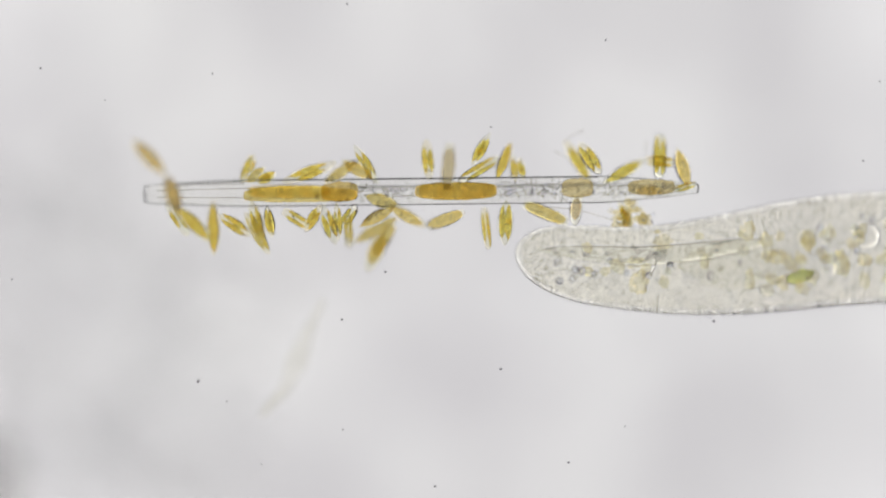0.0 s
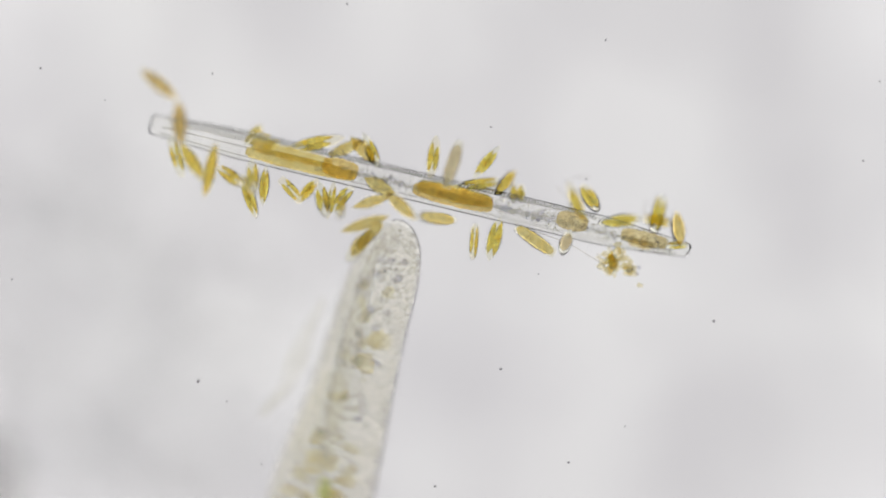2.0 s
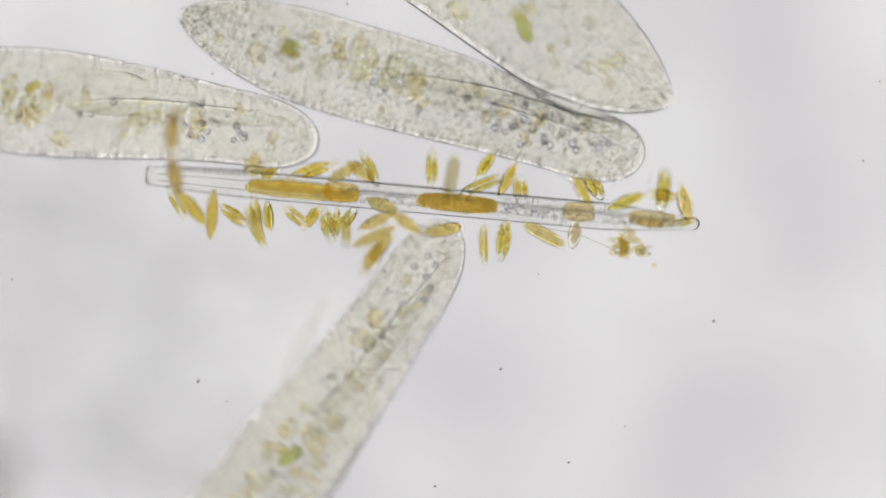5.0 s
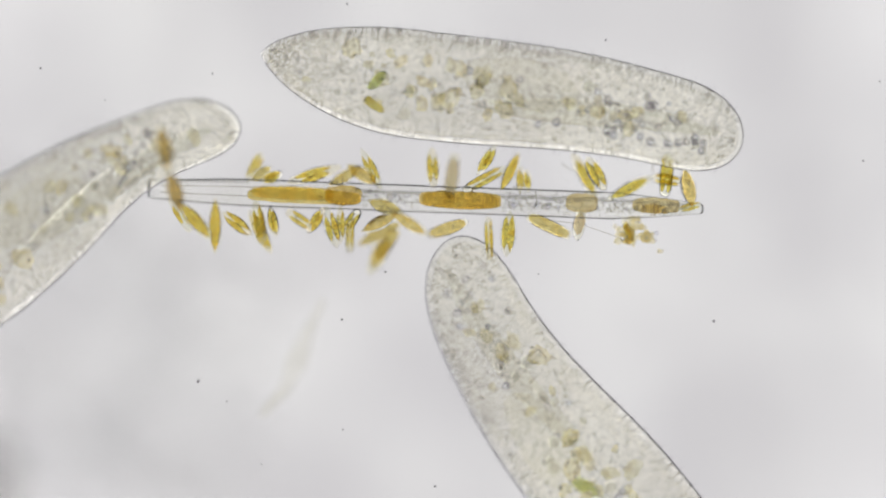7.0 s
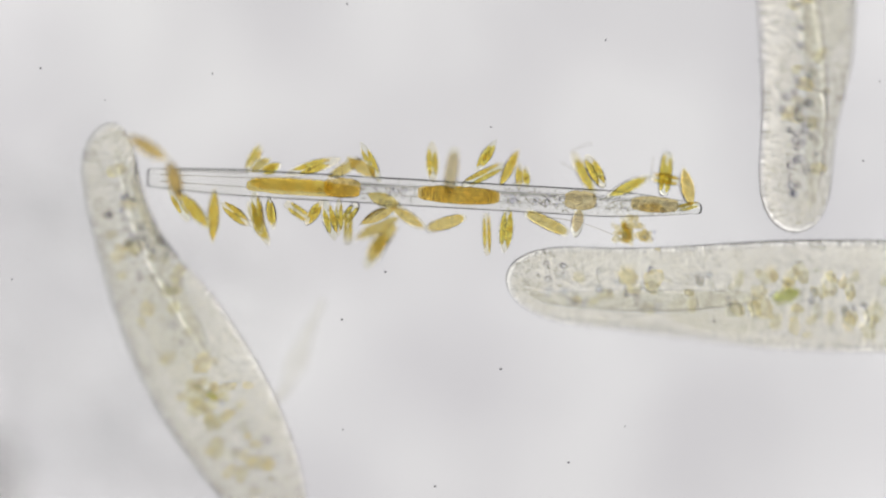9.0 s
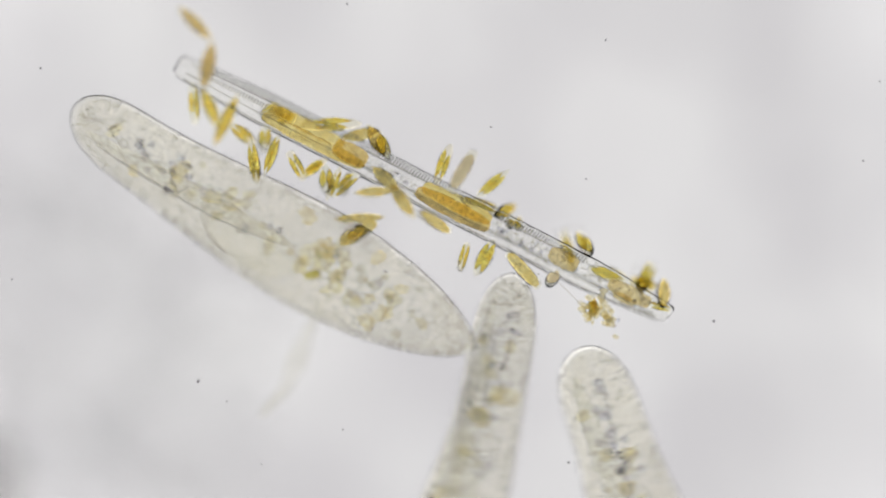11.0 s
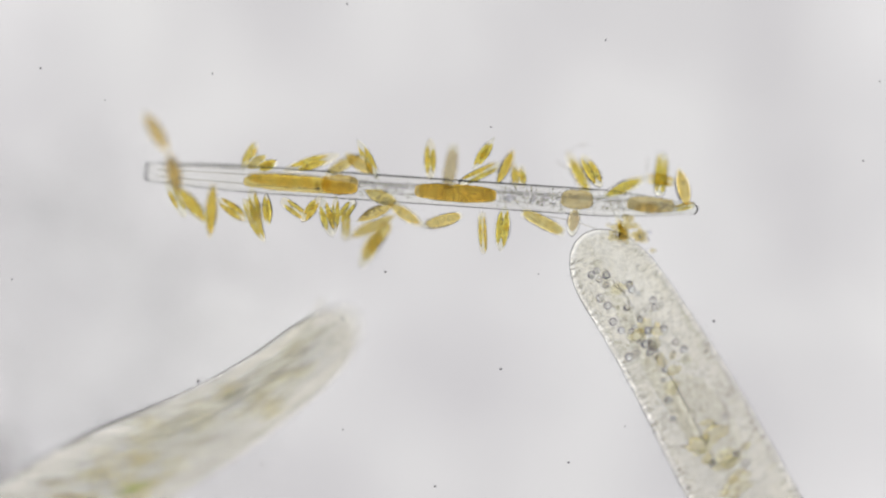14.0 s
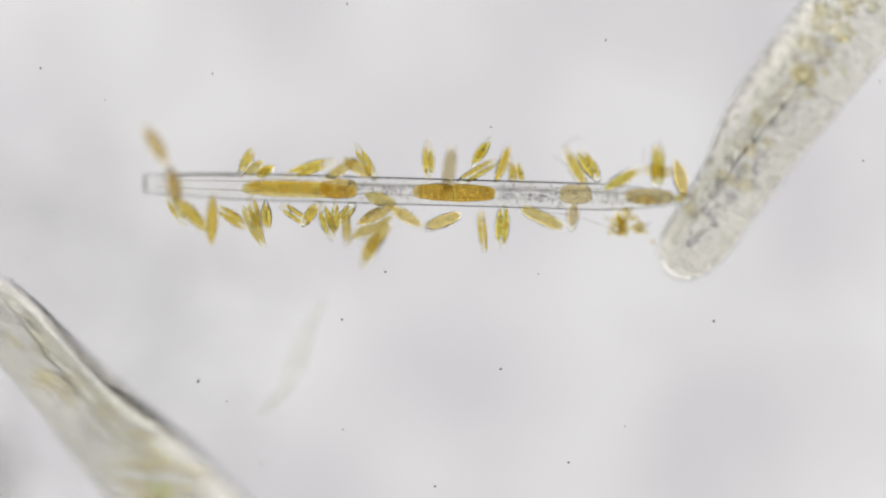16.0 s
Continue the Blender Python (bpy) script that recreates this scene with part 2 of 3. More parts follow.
def build_paramecium(shape, seed, label, front_drops, food, algae, groove_from=0.05, groove_to=0.56, bubbles=(0.27, 0.74), drops=(), turned=0):
    rnd = random.Random(seed)
    thing = new("paramecium")
    tagged(thing, label, "paramecium", group="paramecia")
    part("body", para_skin(shape, 1.0, PELLICLE), thing, "clear grey granular skin")
    part("cortex", para_skin(shape, 0.957, CORTEX), thing, "clear pale layer under the skin")
    part("plasm", para_skin(shape, 0.86, PLASM), thing, "grey granular plasm inside")

    def spot():
        while True:
            s = rnd.random() ** 0.85 * 0.965 + 0.012
            if rnd.random() < 1.4 * para_radius(s, shape) / shape[1]:
                return s, rnd.uniform(0, 2 * math.pi)

    pieces = []
    for _ in range(5600):
        s, a = spot()
        p = para_point(s, a, 0.95, shape)
        q = para_point(min(0.995, max(0.01, s + rnd.uniform(-0.004, 0.004) + (0.012 if s < 0.04 else 0))), a, 0.955 - 19.0 / max(24.0, para_radius(s, shape)) * rnd.uniform(0.5, 1.1), shape)
        pieces.append(rod(p, q, 0.9 * K * rnd.uniform(0.7, 1.3)))
    part("trichocysts", mesh_of("trichocysts", *gather(pieces), DART, False), thing, "fine grey darts standing under the skin", "stuff")
    pieces = []
    for _ in range(900):
        s, a = spot()
        p = para_point(s, a, 1.0, shape)
        q = para_point(min(1.0, s + 0.006), a + rnd.uniform(-0.05, 0.05), 1.0 + 13.0 / max(20.0, para_radius(s, shape)), shape)
        if s > 0.97:
            q.x += 10 * K
        if s < 0.03:
            q.x -= 10 * K
        pieces.append(rod(p, q, 0.45 * K))
    part("cilia", mesh_of("cilia", *gather(pieces), CILIUM, False), thing, "short fine pale hairs", "stuff")
    pieces = []
    for _ in range(3600):
        s = rnd.uniform(0.02, 0.985)
        p = para_point(s, rnd.uniform(0, 6.283), 0.86 * rnd.random() ** 0.6, shape)
        pieces.append(grain(p, rnd.uniform(0.9, 2.4 if rnd.random() < 0.86 else 4.0) * K))
    part("cytoplasm_grains", mesh_of("cytoplasm_grains", *gather(pieces), GRAIN), thing, "tiny grey grains in the plasm", "stuff")
    drop = mesh_of("oil_droplet", *ball(K, 3, 0.03, seed), DROPLET)
    for i in range(front_drops):
        s = rnd.gauss(0.20, 0.08) if i % 2 else rnd.uniform(0.08, 0.5)
        s = min(0.6, max(0.05, s)) if rnd.random() < 0.88 else rnd.uniform(0.5, 0.9)
        ob = part("oil_droplet", drop, thing)
        ob.location = para_point(s, rnd.uniform(0, 6.283), 0.6 * rnd.random() ** 0.6, shape)
        r = rnd.uniform(4.2, 7.0)
        ob.scale = (r, r * rnd.uniform(0.92, 1.05), r)
    side, up = math.cos(radians(turned)), math.sin(radians(turned))
    for x, y in drops:
        ob = part("oil_droplet", drop, thing)
        z = rnd.uniform(-14, 14)
        ob.location = Vector((x, y * side + z * up, z * side - y * up)) * K
        r = rnd.uniform(5.6, 7.6)
        ob.scale = (r, r, r)
    # half-digested food: crumbly knobbed lumps, mostly in the rear half
    heaps = [mesh_of("food_vacuole", *ball(K, 3, 0.85, 5 * seed + i, (1.25, 0.95, 0.7), 2.0), FOOD) for i in range(6)]
    for i in range(food):
        s = min(0.9, max(0.1, rnd.gauss(0.66, 0.12) if i % 5 else rnd.gauss(0.24, 0.08)))
        ob = part("food_vacuole", rnd.choice(heaps), thing)
        ob.location = para_point(s, rnd.uniform(0, 6.283), 0.66 * rnd.random() ** 0.6, shape)
        r = rnd.uniform(7, 13) if rnd.random() < 0.8 else rnd.uniform(13, 18)
        ob.scale = (r, r, r)
        ob.rotation_euler = (rnd.uniform(0, 6), rnd.uniform(0, 6), rnd.uniform(0, 6))
    meal = mesh_of("round_food_vacuole", *ball(K, 3, 0.16, seed + 40), MEAL)
    for _ in range(food // 2):
        ob = part("round_food_vacuole", meal, thing, "round greyish vacuole full of food")
        ob.location = para_point(rnd.uniform(0.26, 0.88), rnd.uniform(0, 6.283), 0.62 * rnd.random() ** 0.6, shape)
        r = rnd.uniform(4.5, 8) if rnd.random() < 0.7 else rnd.uniform(8, 13)
        ob.scale = (r, r, r * 0.9)
    core = part("macronucleus", mesh_of("macronucleus", *ball(K, 4, 0.12, seed + 60, (1.0, 0.42, 0.4)), NUCLEUS), thing, "smooth pale nucleus in the middle")
    core.location = para_point(0.47, 2.6, 0.3, shape)
    core.scale = (104, 104, 104)
    weed = [mesh_of("swallowed_alga", *ball(K, 2, 0.3, 11 + i, (2.0, 0.8, 0.8)), ALGA) for i in range(2)]
    for _ in range(algae):
        ob = part("swallowed_alga", rnd.choice(weed), thing, "olive green swallowed alga")
        ob.location = para_point(rnd.uniform(0.58, 0.76), rnd.uniform(0, 6.283), 0.5 * rnd.random(), shape)
        r = rnd.uniform(9, 15)
        ob.scale = (r, r, r)
        ob.rotation_euler = (0, 0, rnd.uniform(-1, 1))
    for s in bubbles:
        ob = part("contractile_vacuole", mesh_of("contractile_vacuole", *ball(K, 3, 0.03, 3), BUBBLE), thing, "clear round bubble")
        ob.location = para_point(s, rnd.uniform(0.5, 2.5), 0.4, shape)
        r = rnd.uniform(18, 25)
        ob.scale = (r, r, r)
    pts, rad = [], []
    for i in range(30):
        q = i / 29
        s = groove_from + (groove_to - groove_from) * q
        pts.append(para_point(s, 1.9 - 1.2 * q, 0.5 - 0.25 * q, shape))
        rise = math.sin(math.pi * q) ** 0.6
        rad.append(((1.0 + 23 * rise) * K, (1.0 + 13 * rise) * K))
    part("oral_groove", mesh_of("oral_groove", *tube(pts, rad, 16), GROOVE), thing, "pale curved mouth groove")
    return thing


# ---- the long diatom and those that grow on it ----
def frustule_half(x):
    """Half width and half height of the long shell at x."""
    e = max(0.0, (abs(x - 14) - 320) / 160)
    w = 24 - (14 if x > 0 else 7) * min(1.0, e) ** 1.3
    h = 46 - (8 if x > 0 else 17) * min(1.0, e) ** 1.3
    return w, h


def box_ring(w, h, n=28, power=0.86):
    out = []
    for k in range(n):
        a = 2 * math.pi * k / n
        c, s = math.cos(a), math.sin(a)
        out.append((w * math.copysign(abs(c) ** power, c), h * math.copysign(abs(s) ** power, s)))
    return out


def build_frustule(scale_wh, name, material, x0=-478, x1=505):
    verts, faces = [], []
    xs = [x0, x0 + 1.5, x0 + 4, x0 + 8] + [x0 + 14] + list(np.linspace(x0 + 20, x1 - 20, 70)) + [x1 - 14] + [x1 - 8, x1 - 4, x1 - 1.5, x1]
    n = 28
    for x in xs:
        w, h = frustule_half(x)
        d = min(x - x0, x1 - x)
        f = 0.66 + 0.34 * (1 - (1 - min(1, d / 9)) ** 2) ** 0.5
        g = 0.60 + 0.40 * (1 - (1 - min(1, d / 13)) ** 2) ** 0.5
        for y, z in box_ring(w * f * scale_wh, h * g * scale_wh, n):
            verts.append(Vector((x, y, z)) * K)
    m = len(xs)
    for i in range(m - 1):
        for k in range(n):
            j = (k + 1) % n
            faces.append((i * n + k, i * n + j, (i + 1) * n + j, (i + 1) * n + k))
    faces.append(tuple(range(n - 1, -1, -1)))
    faces.append(tuple(range((m - 1) * n, m * n)))
    return mesh_of(name, verts, faces, material)


def lens_outline(length, wide, high, n=14, blunt=1.0, sides=12):
    pts, rad = [], []
    for i in range(n + 1):
        q = (1 - math.cos(math.pi * i / n)) / 2
        f = max(0.10, math.sin(math.pi * q) ** blunt)
        pts.append(Vector((q * length, 0, 0)) * K)
        rad.append((wide * f * K, high * f * K))
    return tube(pts, rad, sides)


def small_diatom(parent, foot, tip, wide, seed, label="", stain=PLASTID):
    """A little golden diatom from foot to tip: boat-shaped from the front, blunt as a plank from the side."""
    rnd = random.Random(seed)
    foot, tip = Vector(foot), Vector(tip)
    foot, tip = foot.lerp(tip, -0.16), tip.lerp(foot, -0.06)
    d = tip - foot
    length = d.length
    wide *= 1.3
    kind = rnd.random()
    side_on, dense = kind < 0.28, kind > 0.82 or stain is not PLASTID
    blunt = rnd.choice((0.16, 0.24)) if side_on else rnd.choice((0.5, 0.65, 0.85))
    bare = rnd.choice((0.06, 0.10, 0.16))
    ob = part("small_diatom", mesh_of("small_diatom", *lens_outline(length, wide * (0.85 if side_on else 1.05), wide * 0.85, 14, blunt, 16), SHELL), parent, label)
    turn = d.to_track_quat("X", "Z").to_matrix().to_4x4()
    ob.matrix_basis = Matrix.Translation(foot * K) @ turn @ pose(0, 0, 0, rnd.uniform(-25, 25) if side_on else rnd.uniform(0, 60))
    slim = 0.33 if side_on else 0.42
    strips = ((bare * 0.7, 1 - bare, 0.0),) if dense else ((bare, 1 - bare, 0.43), (bare + rnd.uniform(0, 0.09), 1 - bare - rnd.uniform(0, 0.12), -0.43))
    for a, b, off in strips:
        v, f = lens_outline(length * (b - a), wide * (0.92 if dense else slim), wide * 0.5, 12, 0.4 if side_on else 0.7, 10)
        v = [p + Vector((a * length, off * wide + 0.10 * wide * noise.noise(p * 60), 0)) * K for p in v]
        part("plastid", mesh_of("plastid", v, f, stain), ob)
    for _ in range(rnd.choice((1, 2, 2))):
        c = part("oil_drop", mesh_of("oil_drop", *ball(wide * rnd.uniform(0.14, 0.24) * K, 1), DROPLET), ob)
        c.location = Vector((length * rnd.uniform(0.25, 0.75), 0, wide * 0.35)) * K
    return ob


HOST_TILT = pose(0, 0, 0, 0, 4.84, 13.1)


def build_colony():
    thing = new("diatom_colony")
    tagged(thing, "long glassy needle diatom with golden plastids, overgrown with small diatoms", "diatom")
    part("frustule", build_frustule(1.0, "frustule", SILICA), thing, "clear silica shell, long and square-ended")
    part("inner_wall", build_frustule(0.92, "inner_wall", LUMEN, -475, 502), thing, "clear inner wall of the shell")
    # striae: one row on the upper shoulder of the shell, one along the keel
    rnd = random.Random(4)
    for low, high, x0, x1, glass in ((72, 104, -420, 330, STRIA), (9, 28, -110, 480, STRIA), (44, 60, -425, -300, FAINT)):
        pieces = []
        x = x0
        while x < x1:
            w, h = frustule_half(x)
            pts = [Vector((x, w * 0.96 * math.sin(radians(q)), -h * 0.96 * math.cos(radians(q)))) * K for q in (low, (low + high) / 2, high)]
            pieces.append(tube(pts, [1.5 * K] * 3, 5))
            x += 5.6
        part("striae", mesh_of("striae", *gather(pieces), glass), thing, "fine row of grey silica ribs", "stuff")
    # seams of the girdle
    for q in (20, 76, -20, -76):
        pts = []
        for x in np.linspace(-455, 485, 40):
            w, h = frustule_half(x)
            pts.append(Vector((x, w * 0.98 * math.sin(radians(q)), -h * 0.98 * math.cos(radians(q)))) * K)
        part("girdle_seam", mesh_of("girdle_seam", *tube(pts, [0.9 * K] * 40, 5), FAINT), thing)
    # plastids
    def plastid(x0, x1, w, h, y, z, mat, seed, label):
        pts, rad = [], []
        for i in range(25):
            q = (1 - math.cos(math.pi * i / 24)) / 2
            f = max(0.06, math.sin(math.pi * q) ** 0.2)
            j = 1 + 0.14 * noise.noise(Vector((q * 9, seed, 0)))
            pts.append(Vector((x0 + (x1 - x0) * q, y, z)) * K)
            rad.append((w * f * j * K, h * f * j * K))
        part("plastid", mesh_of("plastid", *tube(pts, rad, 14), mat), thing, label)
    plastid(-302, -102, 13, 14, -4, -18, PIGMENT, 1, "long golden plastid")
    plastid(-296, -150, 12, 14, 2, 14, PIGMENT, 2, "long golden plastid")
    plastid(-165, -100, 18, 16, 1, -4, BROWN, 3, "dense brown end of the plastid")
    plastid(2, 148, 16, 17, 0, -15, BROWN, 4, "golden brown plastid")
    plastid(7, 143, 15, 15, 0, 15, PIGMENT, 5, "golden brown plastid")
    plastid(262, 318, 17, 12, 3, 4, FADED, 6, "faded brown plastid")
    plastid(380, 464, 14, 12, 3, 2, FADED, 7, "faded brown plastid")
    plastid(398, 440, 8, 9, -4, -14, FADED, 8, "faded brown plastid")
    # ribs over the plastids
    for x0, x1, thick in ((4, 146, 1.0), (-298, -110, 0.6)):
        pieces = []
        x = x0
        while x < x1:
            pieces.append(tube([Vector((x, -5, -33)) * K, Vector((x, 3, -33)) * K], [thick * K] * 2, 5))
            x += 5.6
        part("ribs", mesh_of("ribs", *gather(pieces), FAINT), thing, "fine cross ribs of the shell", "stuff")
    drop = mesh_of("plasm_droplet", *ball(K, 2, 0.1, 8), DROPLET)
    for i in range(46):
        ob = part("plasm_droplet", drop, thing)
        x = rnd.uniform(155, 475) if i < 34 else rnd.uniform(-330, -10)
        ob.location = Vector((x, rnd.uniform(-9, 9), rnd.uniform(-12, 12))) * K
        r = rnd.uniform(1.8, 3.4) if i % 6 else rnd.uniform(3.5, 5.0)
        ob.scale = (r, r, r)
    pieces = []
    for _ in range(700):
        x = rnd.uniform(150, 478) if rnd.random() < 0.8 else rnd.uniform(-105, 0)
        w, h = frustule_half(x)
        pieces.append(grain(Vector((x, rnd.gauss(0, 0.36) * w, rnd.gauss(0, 0.4) * h)) * K, rnd.uniform(0.9, 2.6) * K))
    part("plasm_grains", mesh_of("plasm_grains", *gather(pieces), HAZE), thing, "loose grey grains of plasm", "stuff")
    # small diatoms: foot, tip, half width
    grown = (
        ((-421, -27, 40), (-441, 32, 80), 10), ((-433, -21, -12), (-402, -71, -31), 9), ((-412, -31, 11), (-365, -81, 22), 9),
        ((-358, -24, 24), (-356, -105, 2), 8), ((-337, -43, -33), (-294, -73, 11), 9), ((-291, -44, -73), (-257, -105, -59), 9),
        ((-286, -24, -20), (-274, -85, 27), 9), ((-259, -30, -23), (-249, -77, -78), 8), ((-224, -36, -45), (-184, -61, -55), 9),
        ((-168, -29, -17), (-191, -67, -40), 9), ((-158, -32, -37), (-141, -89, -2), 10), ((-108, -32, -12), (-126, -62, -56), 9),
        ((-119, -46, 2), (-119, -93, 43), 7), ((-42, -32, 0), (-95, -61, -10), 10),
        ((-33, -51, -80), (-99, -89, -95), 11), ((-48, -77, -104), (-78, -139, -85), 11), ((-38, -30, 15), (16, -61, 15), 10),
        ((-220, 23, -25), (-143, 51, 15), 10), ((-71, 23, 8), (-101, 80, -43), 8),
        ((28, -59, 38), (85, -40, -19), 10), ((-299, 25, -78), (-278, 66, -100), 8), ((-272, 22, -55), (-243, 34, -57), 9),
        ((26, 29, 5), (20, 89, 25), 9), ((53, 9, 55), (59, 81, 61), 10), ((108, 51, -19), (132, 99, 20), 9),
        ((90, 23, -5), (152, 56, -55), 9), ((150, 28, -11), (178, 83, -64), 8), ((181, 21, -20), (183, 61, -65), 6),
        ((194, 23, -14), (193, 56, -40), 6), ((128, -40, -45), (131, -100, -8), 7), ((164, -27, -15), (161, -94, -11), 11),
        ((206, -29, -20), (271, -56, -20), 10), ((313, 21, -45), (277, 85, -68), 9), ((325, 35, 10), (301, 80, -39), 11),
        ((347, 17, -8), (413, 50, -53), 9), ((438, 31, -10), (444, 91, -47), 11), ((484, 10, 8), (472, 69, -22), 11),
        ((467, -1, 10), (499, 8, 10), 6), ((291, -15, -25), (284, -60, 12), 9), ((425, 50, -43), (463, 46, -20), 9),
        ((-81, -9, 5), (-28, -25, 5), 10), ((-290, 24, -62), (-262, 44, -66), 9),
        ((-152, 22, 4), (-106, 52, 22), 10), ((-122, 52, 16), (-72, 24, 8), 10), ((-136, -26, -30), (-133, -84, -36), 7),
        ((368, -26, -22), (384, -68, -12), 6), ((-36, -66, -84), (-66, -112, -92), 10),
    )
    for i, (a, b, w) in enumerate(grown):
        small_diatom(thing, a, b, w, 20 + i, stain=UMBER if i == 0 else ASHEN if i in (23, 38) else DULL if i in (13, 14, 15, 16, 19, 31, 36, 40, 41, 42, 43, 46) else PLASTID)
    # a clump of half-rotten small shells
    clump = [ball(rnd.uniform(2.5, 7.5) * K, 2, 0.5, i, ((1.5, 0.9, 0.8), (0.9, 1.5, 0.8), (1.1, 1, 0.9))[i % 3]) for i in range(46)]
    moved = []
    for v, f in clump:
        o = Vector((rnd.gauss(387, 18), rnd.gauss(-49, 13), rnd.gauss(-14, 12))) * K
        moved.append(([p + o for p in v], f))
    part("detritus_clump", mesh_of("detritus_clump", *gather(moved), DETRITUS), thing, "crumbly brown clump of rotten shells", "stuff")
    for k in range(4):
        o = part("oil_drop", mesh_of("oil_drop", *ball(rnd.uniform(3, 4.5) * K, 2, 0.1, k), DROPLET), thing)
        o.location = Vector((410 + rnd.uniform(-8, 16), -55 + rnd.uniform(-14, 14), -16)) * K
    # slime threads
    for a, b, bow in (((225, -30, 0), (370, -62, -10), 8), ((272, 84, -62), (310, 104, -60), 4), ((255, 70, -50), (282, 56, -45), -2), ((420, 86, -56), (415, 40, -40), 3)):
        a, b = Vector(a), Vector(b)
        pts = [(a.lerp(b, q) + Vector((0, bow * math.sin(math.pi * q), 0))) * K for q in np.linspace(0, 1, 12)]
        part("slime_thread", mesh_of("slime_thread", *tube(pts, [0.7 * K] * 12, 5), SLIME), thing)
    return thing


def build_swinging(parent):
    """The outermost small diatom, which hangs on the chain by its foot and swings."""
    ob = small_diatom(parent, (0, 0, 0), (-50, 48, 6), 9.5, 77, label="golden brown small diatom on the end of a chain", stain=UMBER)
    return ob


# ---- dust ----
def build_dust():
    spots = ((72, 121, 2.4), (351, 675, 3.2), (605, 566, 2.4), (886, 653, 2.6), (1263, 569, 3.0), (682, 481, 2.4), (1072, 71, 2.2), (1528, 285, 2.2), (21, 495, 2.4), (614, 7, 2.0), (463, 822, 2.0), (770, 861, 2.4), (1006, 819, 2.2), (376, 131, 1.8), (1557, 144, 1.8), (607, 761, 1.6), (401, 710, 1.8), (1037, 317, 1.8), (50, 459, 1.8), (869, 225, 1.8), (186, 177, 1.4), (42, 618, 1.6), (173, 746, 1.4), (1106, 755, 1.4), (953, 485, 1.6))
    for i, (u, v, r) in enumerate(spots):
        ob = new("dust_speck", mesh_of("dust_speck", *ball(r * K, 1, 0.5, i), GRIT))
        ob.location = place(u, v, -0.06)
        tagged(ob, "tiny dark grain of dust floating in the water", "dust", group="dust specks")


def build_smudges():
    """A strand and grey lumps far below the plane in focus, seen only as soft veils."""
    def strand(points, radii, label, z):
        ob = new("detritus_strand", mesh_of("detritus_strand", *tube([place(u, v, z) for u, v in points], [r * K for r in radii], 10, 0.6), SMUDGE))
        tagged(ob, label, "strand", group="blurred strands")
    z = -0.40
    strand(((572, 530), (545, 590), (525, 640), (505, 690), (462, 735)), (5, 11, 20, 11, 5), "faint yellowish strand lying on the glass", z)
    # dark lump centred outside the view, which darkens the lower left corner
    ob = new("corner_lump", mesh_of("corner_lump", *ball(80 * K, 3, 0.5, 4, (1, 1.6, 0.3)), DARK_GREY))
    ob.location = place(-40, 880, -2.22)
    tagged(ob, "dark lump under the glass at the corner", "dirt")
    # flat pale grey lumps that make the left of the field slightly darker
    for u, v, r, k in ((90, 560, 190, 1.7), (330, 760, 150, 1.0), (400, 530, 150, 0.6)):
        ob = new("flat_lump", mesh_of("flat_lump", *ball(r * K, 4, 0.7, r, (1, k, 0.05)), GREY_TINT))
        ob.location = place(u, v, -2.22)
        tagged(ob, "faint grey flat lump under the glass", "stain", group="water stains")


# ---- motion ----
# seconds, place and heading of the long diatom, its roll and pitch
HOST = (
    (0, 733.3, 339.1, 12.5, 0.7, -0.0), (0.5, 734.2, 339.9, 12.1, 1.7, 0.2), (1, 735.3, 339.0, 15.9, -2.8, -0.8), (1.5, 732.8, 329.6, 21.3, -8.0, -1.8),
    (2, 730.9, 329.0, 25.6, -12.3, -2.8), (2.5, 732.6, 328.1, 25.8, -13.7, -3.1), (3, 740.2, 324.0, 31.8, -17.8, -3.5), (3.5, 740.0, 325.7, 37.0, -22.7, -4.7),
    (4, 738.1, 329.8, 35.7, -21.4, -4.3), (4.5, 730.6, 343.8, 24.8, -11.7, -3.0), (5, 735.3, 352.9, 18.0, -2.7, -1.3), (5.3, 736.5, 354.0, 16.9, -1.0, -1.3),
    (7.5, 740.3, 349.5, 14.6, 4.9, -1.4), (8, 738.3, 344.8, 13.9, 6.4, -0.5), (8.3, 737.8, 343.0, 14.2, 5.8, -0.7), (10.3, 740.0, 333.0, 28.0, -12.5, -3.6),
    (10.5, 740.4, 330.5, 31.2, -15.8, -4.1), (11, 738.5, 331.2, 39.2, -23.3, -5.4), (11.5, 740.0, 333.3, 38.6, -20.6, -4.2), (12, 736.5, 328.0, 30.6, -17.1, -3.6),
    (12.5, 735.0, 331.2, 22.1, -7.3, -1.3), (13, 734.9, 333.3, 20.5, -4.6, -1.1), (13.5, 733.2, 335.4, 17.8, -1.7, 0.1), (14, 733.2, 336.8, 16.9, -0.7, 0.6),
    (14.5, 736.0, 339.0, 15.1, 0.6, 1.7), (15, 734.1, 339.1, 15.2, 0.7, 1.7), (15.5, 732.8, 339.7, 15.4, 0.6, 2.3), (16, 731.3, 339.0, 14.9, 1.1, 2.8),
)
